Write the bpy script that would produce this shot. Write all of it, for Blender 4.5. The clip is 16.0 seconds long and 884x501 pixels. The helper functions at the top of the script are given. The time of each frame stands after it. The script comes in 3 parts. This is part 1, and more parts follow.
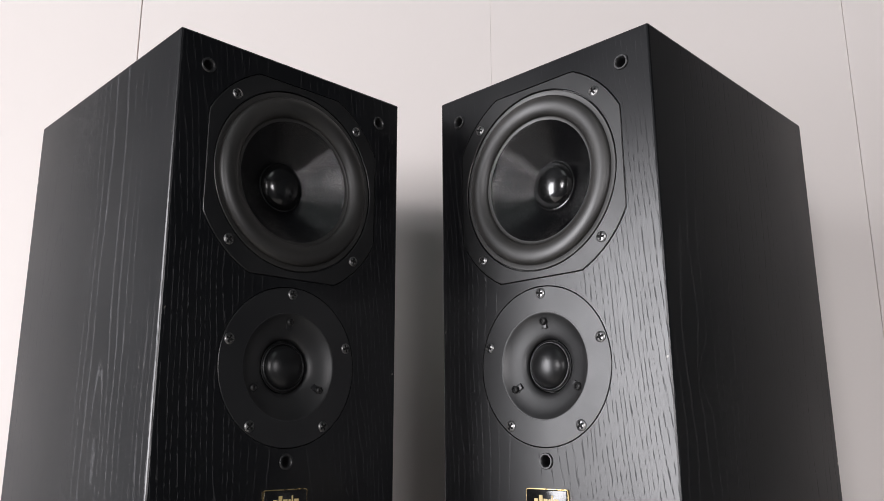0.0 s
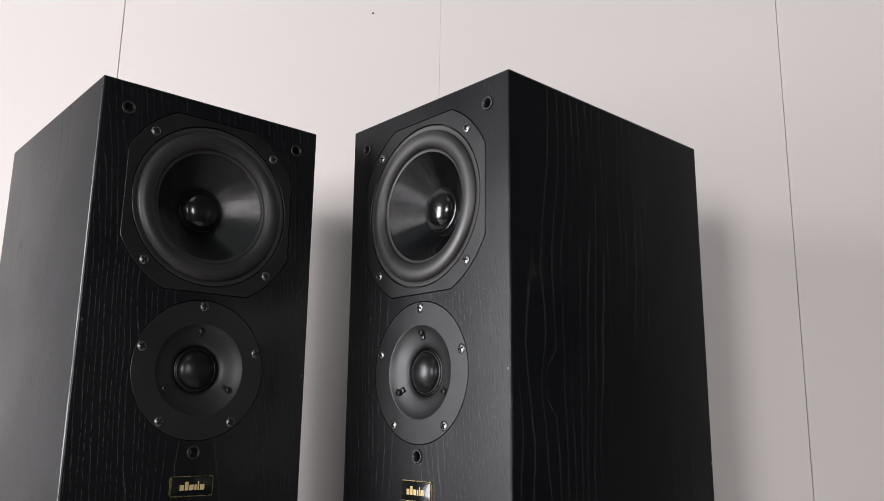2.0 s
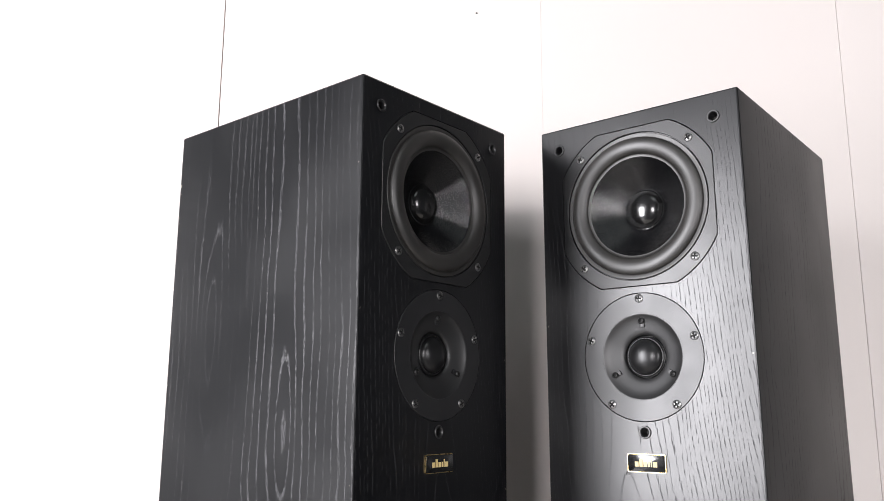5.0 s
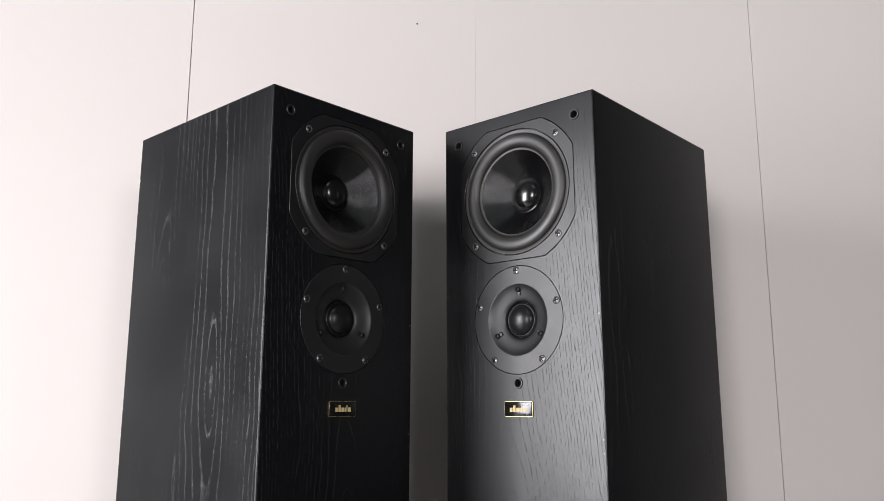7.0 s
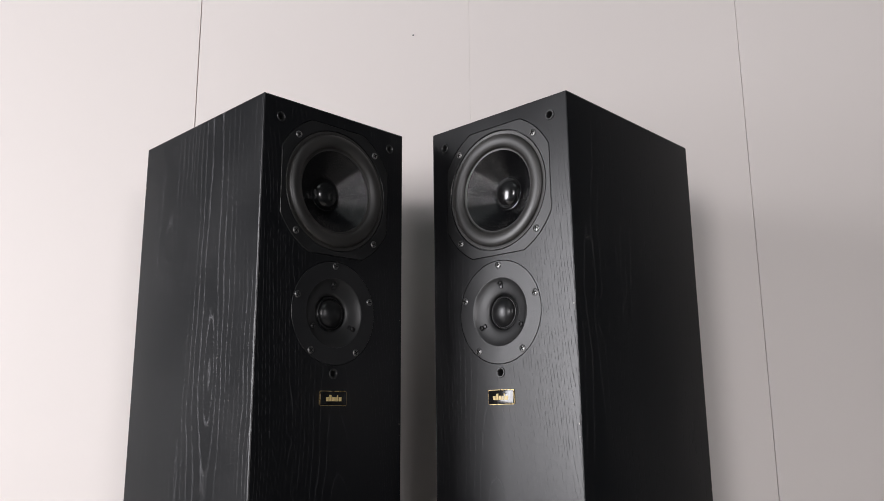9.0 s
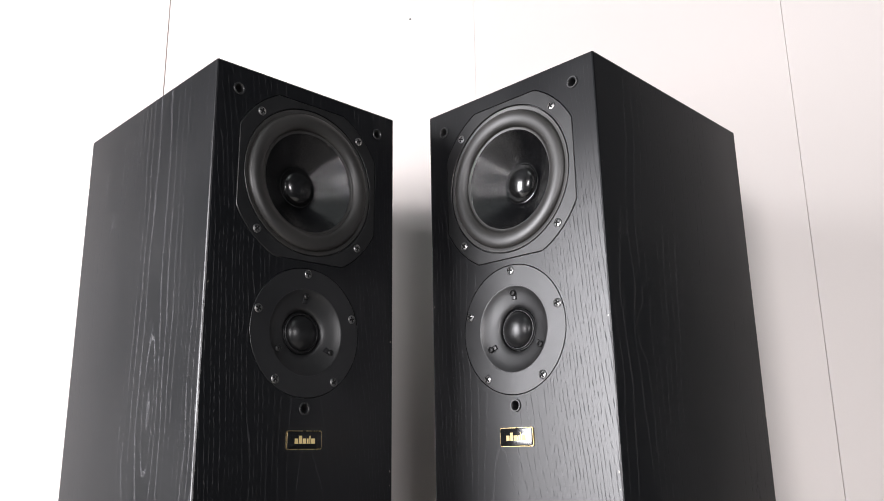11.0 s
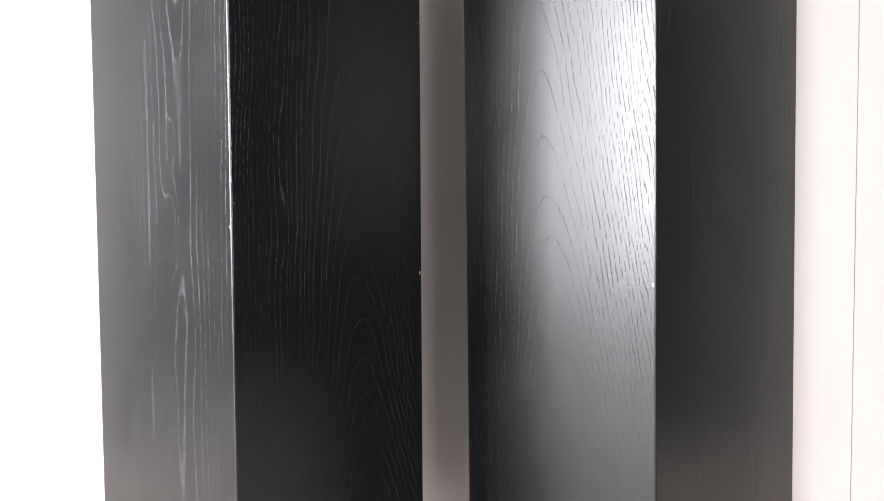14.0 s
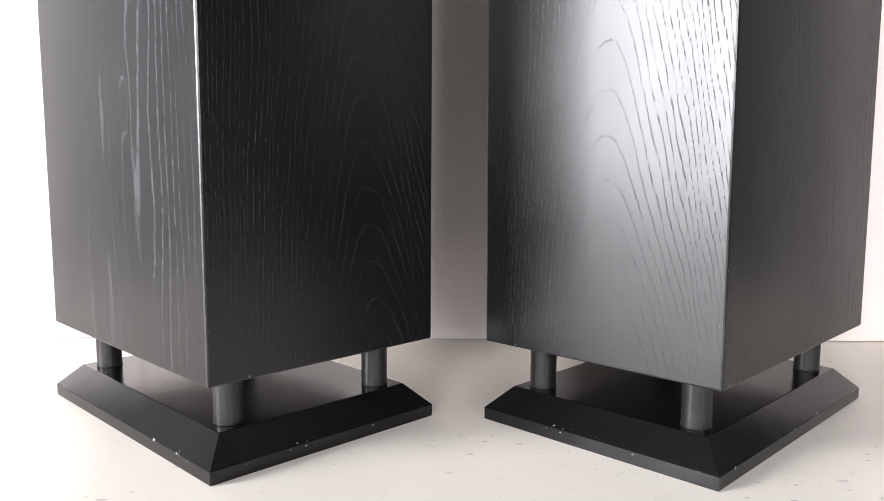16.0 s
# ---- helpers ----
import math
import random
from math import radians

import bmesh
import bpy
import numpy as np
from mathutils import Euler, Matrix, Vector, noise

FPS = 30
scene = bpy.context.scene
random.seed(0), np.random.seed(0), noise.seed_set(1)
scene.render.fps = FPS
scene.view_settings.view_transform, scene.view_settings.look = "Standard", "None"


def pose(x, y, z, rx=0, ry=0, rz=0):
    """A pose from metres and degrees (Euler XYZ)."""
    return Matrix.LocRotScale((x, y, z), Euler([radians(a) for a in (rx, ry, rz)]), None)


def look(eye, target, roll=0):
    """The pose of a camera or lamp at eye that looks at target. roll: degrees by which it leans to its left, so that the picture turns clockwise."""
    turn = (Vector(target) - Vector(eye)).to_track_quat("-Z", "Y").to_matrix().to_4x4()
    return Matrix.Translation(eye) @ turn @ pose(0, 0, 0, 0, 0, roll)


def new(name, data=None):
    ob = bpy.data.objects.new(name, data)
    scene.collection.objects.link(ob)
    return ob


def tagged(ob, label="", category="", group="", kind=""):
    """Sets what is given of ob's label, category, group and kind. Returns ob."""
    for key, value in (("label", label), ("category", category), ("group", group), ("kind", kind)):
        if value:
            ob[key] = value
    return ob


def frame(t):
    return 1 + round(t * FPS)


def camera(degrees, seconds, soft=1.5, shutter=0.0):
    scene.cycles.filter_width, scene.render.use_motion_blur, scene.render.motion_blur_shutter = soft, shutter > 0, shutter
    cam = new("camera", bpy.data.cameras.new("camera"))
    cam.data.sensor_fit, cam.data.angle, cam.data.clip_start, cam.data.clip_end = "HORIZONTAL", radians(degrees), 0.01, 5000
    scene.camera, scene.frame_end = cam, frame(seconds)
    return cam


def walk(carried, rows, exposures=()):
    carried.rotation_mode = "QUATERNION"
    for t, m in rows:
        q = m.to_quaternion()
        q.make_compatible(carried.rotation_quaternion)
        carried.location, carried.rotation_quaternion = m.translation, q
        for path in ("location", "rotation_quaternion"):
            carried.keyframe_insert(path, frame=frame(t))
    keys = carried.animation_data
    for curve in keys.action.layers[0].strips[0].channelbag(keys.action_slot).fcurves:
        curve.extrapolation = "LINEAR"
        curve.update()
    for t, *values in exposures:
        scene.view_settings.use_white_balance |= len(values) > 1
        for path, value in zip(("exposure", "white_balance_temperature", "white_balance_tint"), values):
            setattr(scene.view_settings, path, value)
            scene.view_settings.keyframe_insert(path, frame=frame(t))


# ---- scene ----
# Camera: seconds, x, y, z, pitch, roll, yaw
cam = camera(57.9, 16.0, soft=0.5)
ROWS = [
    (0, -0.0000, -0.0000, 0.6288, 12.978, 0.180, 0.000),
    (0.5, 0.0311, -0.0080, 0.6336, 12.646, -0.107, 0.777),
    (1, 0.0797, -0.0349, 0.6372, 12.188, -0.406, 1.776),
    (1.5, 0.1044, -0.0544, 0.6390, 12.024, -0.711, 2.643),
    (2, 0.1198, -0.0706, 0.6397, 11.865, -0.855, 3.191),
    (2.5, 0.1210, -0.0810, 0.6423, 11.680, -0.833, 3.047),
    (3, 0.0811, -0.0829, 0.6406, 11.818, -0.600, 2.000),
    (3.5, 0.0139, -0.0906, 0.6401, 11.876, -0.189, 0.031),
    (4, -0.0495, -0.0980, 0.6353, 11.683, -0.058, -1.387),
    (4.2, -0.0729, -0.1016, 0.6361, 11.551, -0.077, -2.100),
    (4.7, -0.1304, -0.1111, 0.6349, 11.137, -0.140, -3.931),
    (5.25, -0.1734, -0.1274, 0.6342, 10.495, -0.384, -5.973),
    (5.8, -0.1793, -0.1528, 0.6293, 10.034, -0.561, -6.952),
    (6.3, -0.1388, -0.1865, 0.6169, 10.097, -0.447, -5.971),
    (6.5, -0.1117, -0.2009, 0.6087, 10.228, -0.268, -5.123),
    (7, -0.0461, -0.2441, 0.5943, 10.690, -0.089, -2.906),
    (7.5, -0.0089, -0.2697, 0.5831, 10.972, 0.084, -1.657),
    (8, -0.0026, -0.2823, 0.5715, 11.171, 0.266, -0.904),
    (8.5, -0.0040, -0.2893, 0.5673, 11.437, 0.327, -0.655),
    (9, -0.0038, -0.2804, 0.5679, 11.767, 0.437, -0.810),
    (9.2, -0.0078, -0.2769, 0.5763, 11.584, 0.612, -1.167),
    (9.7, -0.0069, -0.2475, 0.5817, 12.065, 0.779, -1.208),
    (10.25, -0.0005, -0.1869, 0.5843, 13.070, 0.871, -0.731),
    (10.8, 0.0075, -0.1275, 0.5816, 13.941, 0.858, -0.065),
    (11.3, 0.0124, -0.1010, 0.5733, 14.072, 0.749, 0.391),
    (11.5, 0.0093, -0.0928, 0.5759, 13.666, 0.648, 0.292),
    (12, 0.0183, -0.0893, 0.5462, 13.243, 0.379, 1.060),
    (12.5, 0.0177, -0.1223, 0.5160, 8.388, 0.006, 1.001),
    (13, 0.0074, -0.1510, 0.4843, 5.054, -0.037, 0.945),
    (13.5, -0.0045, -0.1421, 0.4483, 0.651, 0.144, 0.585),
    (14, -0.0128, -0.1031, 0.3969, -2.914, 0.471, 0.415),
    (14.5, -0.0179, -0.0489, 0.3353, -6.131, 0.576, 0.191),
    (15, -0.0264, -0.0105, 0.2813, -8.098, 0.274, -0.253),
    (15.5, -0.0311, 0.0061, 0.2374, -8.393, -0.044, -0.311),
    (16, -0.0306, 0.0088, 0.2072, -7.331, -0.178, -0.098),
]
EXPOSURES = [(0.0, -0.58), (3.0, -0.62), (3.5, 0.05), (4.2, 0.15), (6.3, -0.42), (9.2, -0.78), (11.3, 0.18), (13.0, 0.5), (14.5, 0.68), (16.0, 0.66)]
walk(cam, [(t, pose(x, y, z, 90 + pitch, roll, yaw)) for t, x, y, z, pitch, roll, yaw in ROWS], EXPOSURES)

# ---- world and light ----
world = bpy.data.worlds.new("sky")
scene.world = world
world.use_nodes = True
sky = world.node_tree.nodes.new("ShaderNodeTexSky")
sky.sky_type, sky.sun_disc = "NISHITA", False
sky.sun_elevation, sky.sun_rotation = radians(38), radians(200)
world.node_tree.links.new(sky.outputs[0], world.node_tree.nodes["Background"].inputs[0])
world.node_tree.nodes["Background"].inputs[1].default_value = 0.1

# wide low window in the west wall, two windows in the south wall behind the camera
LEFT_X, ROOM_X, ROOM_Y, ROOM_H = -3.00, 2.6, -2.75, 2.4
WIN_Y0, WIN_Y1, WIN_Z0, WIN_Z1 = -1.25, -0.22, 0.06, 1.70
SOUTH = (-1.70, -1.00), (1.00, 1.60)
SOUTH_Z0, SOUTH_Z1 = 0.45, 1.30


def window_light(name, x, y, z, wide, high, watts, colour, towards):
    lamp = bpy.data.lights.new(name, "AREA")
    lamp.shape, lamp.size, lamp.size_y, lamp.energy, lamp.color = "RECTANGLE", wide, high, watts, colour
    ob = new(name, lamp)
    ob.matrix_world = look((x, y, z), towards)
    return ob


y, z = (WIN_Y0 + WIN_Y1) / 2, (WIN_Z0 + WIN_Z1) / 2
window_light("west_daylight", LEFT_X - 0.03, y, z, WIN_Y1 - WIN_Y0 - 0.02, WIN_Z1 - WIN_Z0 - 0.02, 168, (0.97, 0.955, 0.995), (2, y, z))
z = (SOUTH_Z0 + SOUTH_Z1) / 2
for (x0, x1), watts in zip(SOUTH, (68, 42)):
    x = (x0 + x1) / 2
    window_light("south_daylight", x, ROOM_Y - 0.03, z, x1 - x0 - 0.02, SOUTH_Z1 - SOUTH_Z0 - 0.02, watts, (0.99, 0.955, 0.985), (x, 2, z))
# weak greenish overhead fill, added to tint the shade between the speakers
window_light("ceiling_fill_light", 0.0, -0.9, 2.33, 0.86, 0.86, 2.5, (0.86, 1.0, 0.97), (0.0, -0.9, 0))


# ---- materials ----
class Nodes:
    """A short way to write node trees."""

    def __init__(self, name):
        self.material = bpy.data.materials.new(name)
        self.material.use_nodes = True
        self.tree = self.material.node_tree
        self.bsdf = self.tree.nodes["Principled BSDF"]

    def put(self, socket, value):
        if isinstance(value, bpy.types.NodeSocket):
            self.tree.links.new(value, socket)
        else:
            socket.default_value = value

    def math(self, op, a, b=0.0, c=0.0, clamp=False):
        n = self.tree.nodes.new("ShaderNodeMath")
        n.operation, n.use_clamp = op, clamp
        for s, v in zip(n.inputs, (a, b, c)):
            self.put(s, v)
        return n.outputs[0]

    def coords(self):
        n = self.tree.nodes.new("ShaderNodeTexCoord")
        return n.outputs["Object"]

    def split(self, v):
        n = self.tree.nodes.new("ShaderNodeSeparateXYZ")
        self.put(n.inputs[0], v)
        return n.outputs[0], n.outputs[1], n.outputs[2]

    def join(self, x, y, z):
        n = self.tree.nodes.new("ShaderNodeCombineXYZ")
        for s, v in zip(n.inputs, (x, y, z)):
            self.put(s, v)
        return n.outputs[0]

    def noise(self, v, scale, detail=2.0, rough=0.5):
        n = self.tree.nodes.new("ShaderNodeTexNoise")
        self.put(n.inputs["Vector"], v)
        n.inputs["Scale"].default_value, n.inputs["Detail"].default_value, n.inputs["Roughness"].default_value = scale, detail, rough
        return n.outputs["Fac"]

    def voronoi(self, v, scale, feature="F1"):
        n = self.tree.nodes.new("ShaderNodeTexVoronoi")
        n.feature = feature
        self.put(n.inputs["Vector"], v)
        n.inputs["Scale"].default_value = scale
        return n.outputs["Distance"]

    def step(self, v, lo, hi, a=0.0, b=1.0):
        n = self.tree.nodes.new("ShaderNodeMapRange")
        n.interpolation_type = "SMOOTHSTEP"
        for s, q in zip(n.inputs[:5], (v, lo, hi, a, b)):
            self.put(s, q)
        return n.outputs[0]

    def mix(self, f, a, b):
        n = self.tree.nodes.new("ShaderNodeMix")
        n.data_type = "RGBA"
        self.put(n.inputs[0], f)
        for s, q in zip(n.inputs[6:8], (a, b)):
            self.put(s, q if isinstance(q, bpy.types.NodeSocket) else (*q, 1.0))
        return n.outputs[2]

    def bump(self, height, distance, strength=1.0):
        n = self.tree.nodes.new("ShaderNodeBump")
        n.inputs["Strength"].default_value, n.inputs["Distance"].default_value = strength, distance
        self.put(n.inputs["Height"], height)
        self.put(self.bsdf.inputs["Normal"], n.outputs[0])

    def set(self, **kw):
        for k, v in kw.items():
            key = {"color": "Base Color", "rough": "Roughness", "metal": "Metallic", "spec": "Specular IOR Level", "coat": "Coat Weight",
                   "coat_rough": "Coat Roughness"}[k]
            if key == "Base Color" and not isinstance(v, bpy.types.NodeSocket):
                v = (*v, 1.0)
            self.put(self.bsdf.inputs[key], v)
        return self


def black_ash(name, across, centre, lean, h, ring, taper, wob, wob_z, phase, pore_tone=0.06, dashed=1.0, patchy=0.45, band=0.26, bottom=0.062, edge=0.094, second=None, knots=(), plainer=1.0):
    """Black-stained ash veneer: growth rings of a flat-sawn board with open pores. across: the axis over the board, 0 or 1."""
    n = Nodes(name)
    x, y, z = n.split(n.coords())
    u = (x, y)[across]
    warp = n.noise(n.join(n.math("MULTIPLY", u, 9.0), phase, n.math("MULTIPLY", z, 5.0)), 1.0, 2.0)
    fine = n.noise(n.join(n.math("MULTIPLY", u, 60.0), phase, n.math("MULTIPLY", z, 14.0)), 1.0, 3.0)
    u0 = n.math("MULTIPLY_ADD", z, lean, centre)
    du = n.math("SUBTRACT", u, u0)
    du = n.math("ADD", du, n.math("MULTIPLY", n.math("SUBTRACT", warp, 0.5), 0.020))
    r = n.math("SQRT", n.math("ADD", n.math("MULTIPLY", du, du), h * h))
    away = n.step(n.math("ABSOLUTE", du), 0.015, 0.05)
    steep = n.math("MULTIPLY_ADD", n.math("DIVIDE", n.math("ABSOLUTE", du), r), 1.1, 0.22, clamp=True)
    if second is not None:
        du2 = n.math("ADD", n.math("SUBTRACT", u, second), n.math("MULTIPLY", n.math("SUBTRACT", warp, 0.5), -0.020))
        r = n.math("SMOOTH_MIN", r, n.math("SQRT", n.math("ADD", n.math("MULTIPLY", du2, du2), h * h * 1.3)), 0.01)
    r = n.math("ADD", r, n.math("MULTIPLY", n.math("MULTIPLY", z, n.math("MULTIPLY_ADD", z, -0.6, 1.0)), taper))
    eyes = n.noise(n.join(n.math("MULTIPLY", u, 7.0 + 9.0 * across), phase + 3.0, n.math("MULTIPLY", z, wob_z)), 1.0, 1.0)
    r = n.math("ADD", r, n.math("MULTIPLY", n.math("SUBTRACT", eyes, 0.5), wob))
    r = n.math("ADD", r, n.math("MULTIPLY", n.math("SUBTRACT", fine, 0.5), ring * 0.45))
    drift = n.noise(n.join(n.math("MULTIPLY", u, 75.0), phase + 11, n.math("MULTIPLY", z, 1.3)), 1.0, 2.0)
    r = n.math("ADD", r, n.math("MULTIPLY", n.math("MULTIPLY", n.math("SUBTRACT", drift, 0.5), away), ring * (2.4 if across == 0 else 1.0)))
    # knots and eyes: rings closed round a point
    for ku, kz, su, sz, deep in knots:
        a, b = n.math("DIVIDE", n.math("SUBTRACT", u, ku), su), n.math("DIVIDE", n.math("SUBTRACT", z, kz), sz)
        hill = n.math("EXPONENT", n.math("MULTIPLY", n.math("MULTIPLY_ADD", a, a, n.math("MULTIPLY", b, b)), -1.0))
        r = n.math("ADD", r, n.math("MULTIPLY", hill, deep))
    crinkle = n.noise(n.join(n.math("MULTIPLY", u, 170.0), phase + 5, n.math("MULTIPLY", z, 95.0)), 1.0, 2.0)
    r = n.math("ADD", r, n.math("MULTIPLY", n.math("SUBTRACT", crinkle, 0.5), ring * 0.11))
    f = n.math("FRACT", n.math("ADD", n.math("DIVIDE", r, ring), phase))
    if across == 0:
        f = n.math("DIVIDE", f, steep)
    early = n.math("MULTIPLY", n.step(f, 0.0, band * 0.2), n.step(f, band * 0.28, band, 1.0, 0.0))
    # short pores along the grain
    pores = n.noise(n.join(n.math("MULTIPLY", u, 1500.0), phase, n.math("MULTIPLY", z, 170.0)), 1.0, 2.0, 0.6)
    dashes = n.step(pores, 0.47, 0.58, 1.0 - dashed, 1.0)
    patch = n.step(n.noise(n.join(n.math("MULTIPLY", u, 20.0), phase + 7, n.math("MULTIPLY", z, 4.5)), 1.0, 2.0), 0.37, 0.60, patchy, 1.0)
    pore = n.math("MULTIPLY", n.math("MULTIPLY", early, dashes), patch)
    if across == 1:
        pore = n.math("MULTIPLY", pore, n.step(u, 0.11, 0.17, 1.0, plainer))
    # chipped corners show pale wood
    low = n.math("SUBTRACT", z, bottom)
    far = n.math("SUBTRACT", edge, n.math("ABSOLUTE", x)) if across == 0 else n.math("MINIMUM", y, n.math("SUBTRACT", 0.255, y))
    rim = n.math("MINIMUM", low, far)
    chip = n.math("MULTIPLY", n.step(n.noise(n.coords(), 160.0, 2.0), 0.70, 0.72), n.step(rim, 0.0015, 0.004, 1.0, 0.0))
    speck = n.step(n.voronoi(n.coords(), 6.0), 0.002, 0.0045, 1.0, 0.0)
    tone = n.noise(n.join(n.math("MULTIPLY", u, 160.0), 0.0, n.math("MULTIPLY", z, 6.0)), 1.0, 3.0)
    base = n.mix(tone, (0.0008, 0.0009, 0.0016), (0.0020, 0.0022, 0.0034))
    col = n.mix(pore, base, (pore_tone, pore_tone * 0.99, pore_tone * 1.08))
    col = n.mix(n.math("MAXIMUM", chip, n.math("MULTIPLY", speck, 0.3)), col, (0.55, 0.50, 0.43))
    smudge = n.noise(n.coords(), 9.0, 3.0)
    rough = n.math("ADD", n.step(smudge, 0.3, 0.7, 0.28, 0.34), n.math("MULTIPLY", pore, 0.22))
    n.set(color=col, rough=rough, spec=n.math("SUBTRACT", 0.58, n.math("MULTIPLY", pore, 0.28)))
    turn = n.tree.nodes.new("ShaderNodeTangent")
    turn.direction_type, turn.axis = "RADIAL", "Z"
    n.put(n.bsdf.inputs["Tangent"], turn.outputs[0])
    n.bsdf.inputs["Anisotropic"].default_value = 0.25
    n.bump(n.math("SUBTRACT", n.math("MULTIPLY", tone, 0.10), pore), 0.00012, 0.6)
    return n.material


def plain(name, dark, light, rough0, rough1, scale, metal=0.0, bump=0.0, bump_scale=900.0, spec=0.5, coat=0.0):
    """A plain surface with grain at two sizes."""
    n = Nodes(name)
    big = n.noise(n.coords(), scale, 3.0)
    small = n.noise(n.coords(), bump_scale, 2.0)
    both = n.math("ADD", n.math("MULTIPLY", big, 0.65), n.math("MULTIPLY", small, 0.35))
    n.set(color=n.mix(n.step(both, 0.3, 0.7), dark, light), rough=n.step(big, 0.3, 0.7, rough0, rough1), metal=metal, spec=spec, coat=coat)
    if bump:
        n.bump(small, bump)
    return n.material


ash_front_a = black_ash("black_ash_front_a", 0, 0.045, -0.070, 0.052, 0.0031, 0.138, 0.004, 3.0, 0.13, 0.031, band=0.25)
ash_front_b = black_ash("black_ash_front_b", 0, 0.024, -0.072, 0.052, 0.0031, 0.146, 0.004, 3.3, 0.42, 0.030, band=0.25)
SIDE_A_KNOTS = ((0.092, 0.455, 0.007, 0.018, 0.012), (0.095, 0.385, 0.013, 0.038, 0.020), (0.080, 0.61, 0.010, 0.05, -0.012), (0.100, 0.235, 0.006, 0.020, 0.012),
                (0.190, 0.70, 0.010, 0.06, -0.012))
SIDE_B_KNOTS = ((0.040, 0.665, 0.007, 0.018, 0.012), (0.035, 0.43, 0.012, 0.035, 0.016), (0.225, 0.31, 0.006, 0.016, 0.014), (0.050, 0.20, 0.008, 0.03, 0.010))
ash_side_a = black_ash("black_ash_side_a", 1, 0.085, 0.000, 0.020, 0.0080, 0.000, 0.018, 4.5, 0.31, 0.068, 0.95, 0.18, 0.26, second=0.190, knots=SIDE_A_KNOTS, plainer=0.5)
ash_side_b = black_ash("black_ash_side_b", 1, 0.030, 0.000, 0.012, 0.0085, 0.010, 0.020, 7.0, 0.77, 0.026, 0.9, 0.12, 0.22, second=0.215, knots=SIDE_B_KNOTS)
ash_rest = black_ash("black_ash_rest", 0, 0.010, 0.0, 0.05, 0.0060, 0.10, 0.01, 3.0, 0.5)
# near-black that stands in for the shade inside recesses and screw slots
hole_black = plain("unlit_recess_black", (0.004, 0.004, 0.004), (0.008, 0.008, 0.008), 0.8, 0.9, 40)
cast_black = plain("satin_black_cast_metal", (0.006, 0.006, 0.0065), (0.010, 0.010, 0.0105), 0.34, 0.41, 25, spec=0.65, bump=0.00003, bump_scale=2600)
plate_black = plain("fine_textured_black_plastic", (0.007, 0.007, 0.008), (0.011, 0.011, 0.012), 0.36, 0.42, 25, spec=0.75, bump=0.00004, bump_scale=2200)
rubber = plain("black_rubber", (0.009, 0.0082, 0.0072), (0.017, 0.0155, 0.0135), 0.44, 0.52, 30, spec=1.0, bump=0.00002, bump_scale=1500)
horn_black = plain("smooth_black_horn", (0.005, 0.005, 0.0055), (0.008, 0.008, 0.0085), 0.42, 0.48, 40, spec=1.0)
cap_black = plain("glossy_black_cap", (0.004, 0.004, 0.004), (0.007, 0.007, 0.007), 0.16, 0.23, 60, spec=0.8, bump=0.00001, bump_scale=700)
glue_black = plain("glossy_black_glue", (0.006, 0.006, 0.006), (0.01, 0.01, 0.01), 0.08, 0.16, 200, bump=0.0002, bump_scale=400)
dome_black = plain("coated_black_fabric", (0.005, 0.005, 0.0055), (0.009, 0.009, 0.0095), 0.30, 0.36, 80, bump=0.00003, bump_scale=2400)
screw_steel = plain("nickel_screw", (0.20, 0.20, 0.20), (0.36, 0.355, 0.35), 0.28, 0.40, 300, metal=1.0)
screw_dark = plain("blackened_screw", (0.02, 0.02, 0.02), (0.05, 0.05, 0.05), 0.30, 0.45, 300, metal=0.6)
gold = plain("brass_gilt", (0.62, 0.45, 0.20), (0.80, 0.62, 0.32), 0.25, 0.38, 200, metal=1.0)
gilt_ink = plain("gilt_lettering", (0.62, 0.47, 0.20), (0.74, 0.58, 0.28), 0.35, 0.5, 200)
badge_black = plain("badge_black_resin", (0.006, 0.006, 0.006), (0.010, 0.010, 0.010), 0.12, 0.20, 120, coat=0.15)
leg_black = plain("satin_black_steel", (0.007, 0.007, 0.0075), (0.011, 0.011, 0.0115), 0.36, 0.46, 60, bump=0.00002, bump_scale=900)


def cone_material():
    """Glossy coated woven cone: fine cross-weave bump and uneven coat."""
    n = Nodes("coated_woven_cone")
    x, y, z = n.split(n.coords())
    w1 = n.math("SINE", n.math("MULTIPLY", n.math("ADD", x, z), 5200.0))
    w2 = n.math("SINE", n.math("MULTIPLY", n.math("SUBTRACT", x, z), 5200.0))
    weave = n.math("MULTIPLY", n.math("ADD", n.math("ABSOLUTE", w1), n.math("ABSOLUTE", w2)), 0.5)
    blot = n.noise(n.coords(), 70.0, 4.0, 0.65)
    n.set(color=n.mix(blot, (0.002, 0.002, 0.0024), (0.004, 0.004, 0.0045)), rough=n.step(blot, 0.35, 0.65, 0.05, 0.14), spec=0.85)
    n.bump(n.math("ADD", weave, n.math("MULTIPLY", n.noise(n.coords(), 140.0, 3.0), 2.5)), 0.00007, 1.0)
    return n.material


cone_mat = cone_material()


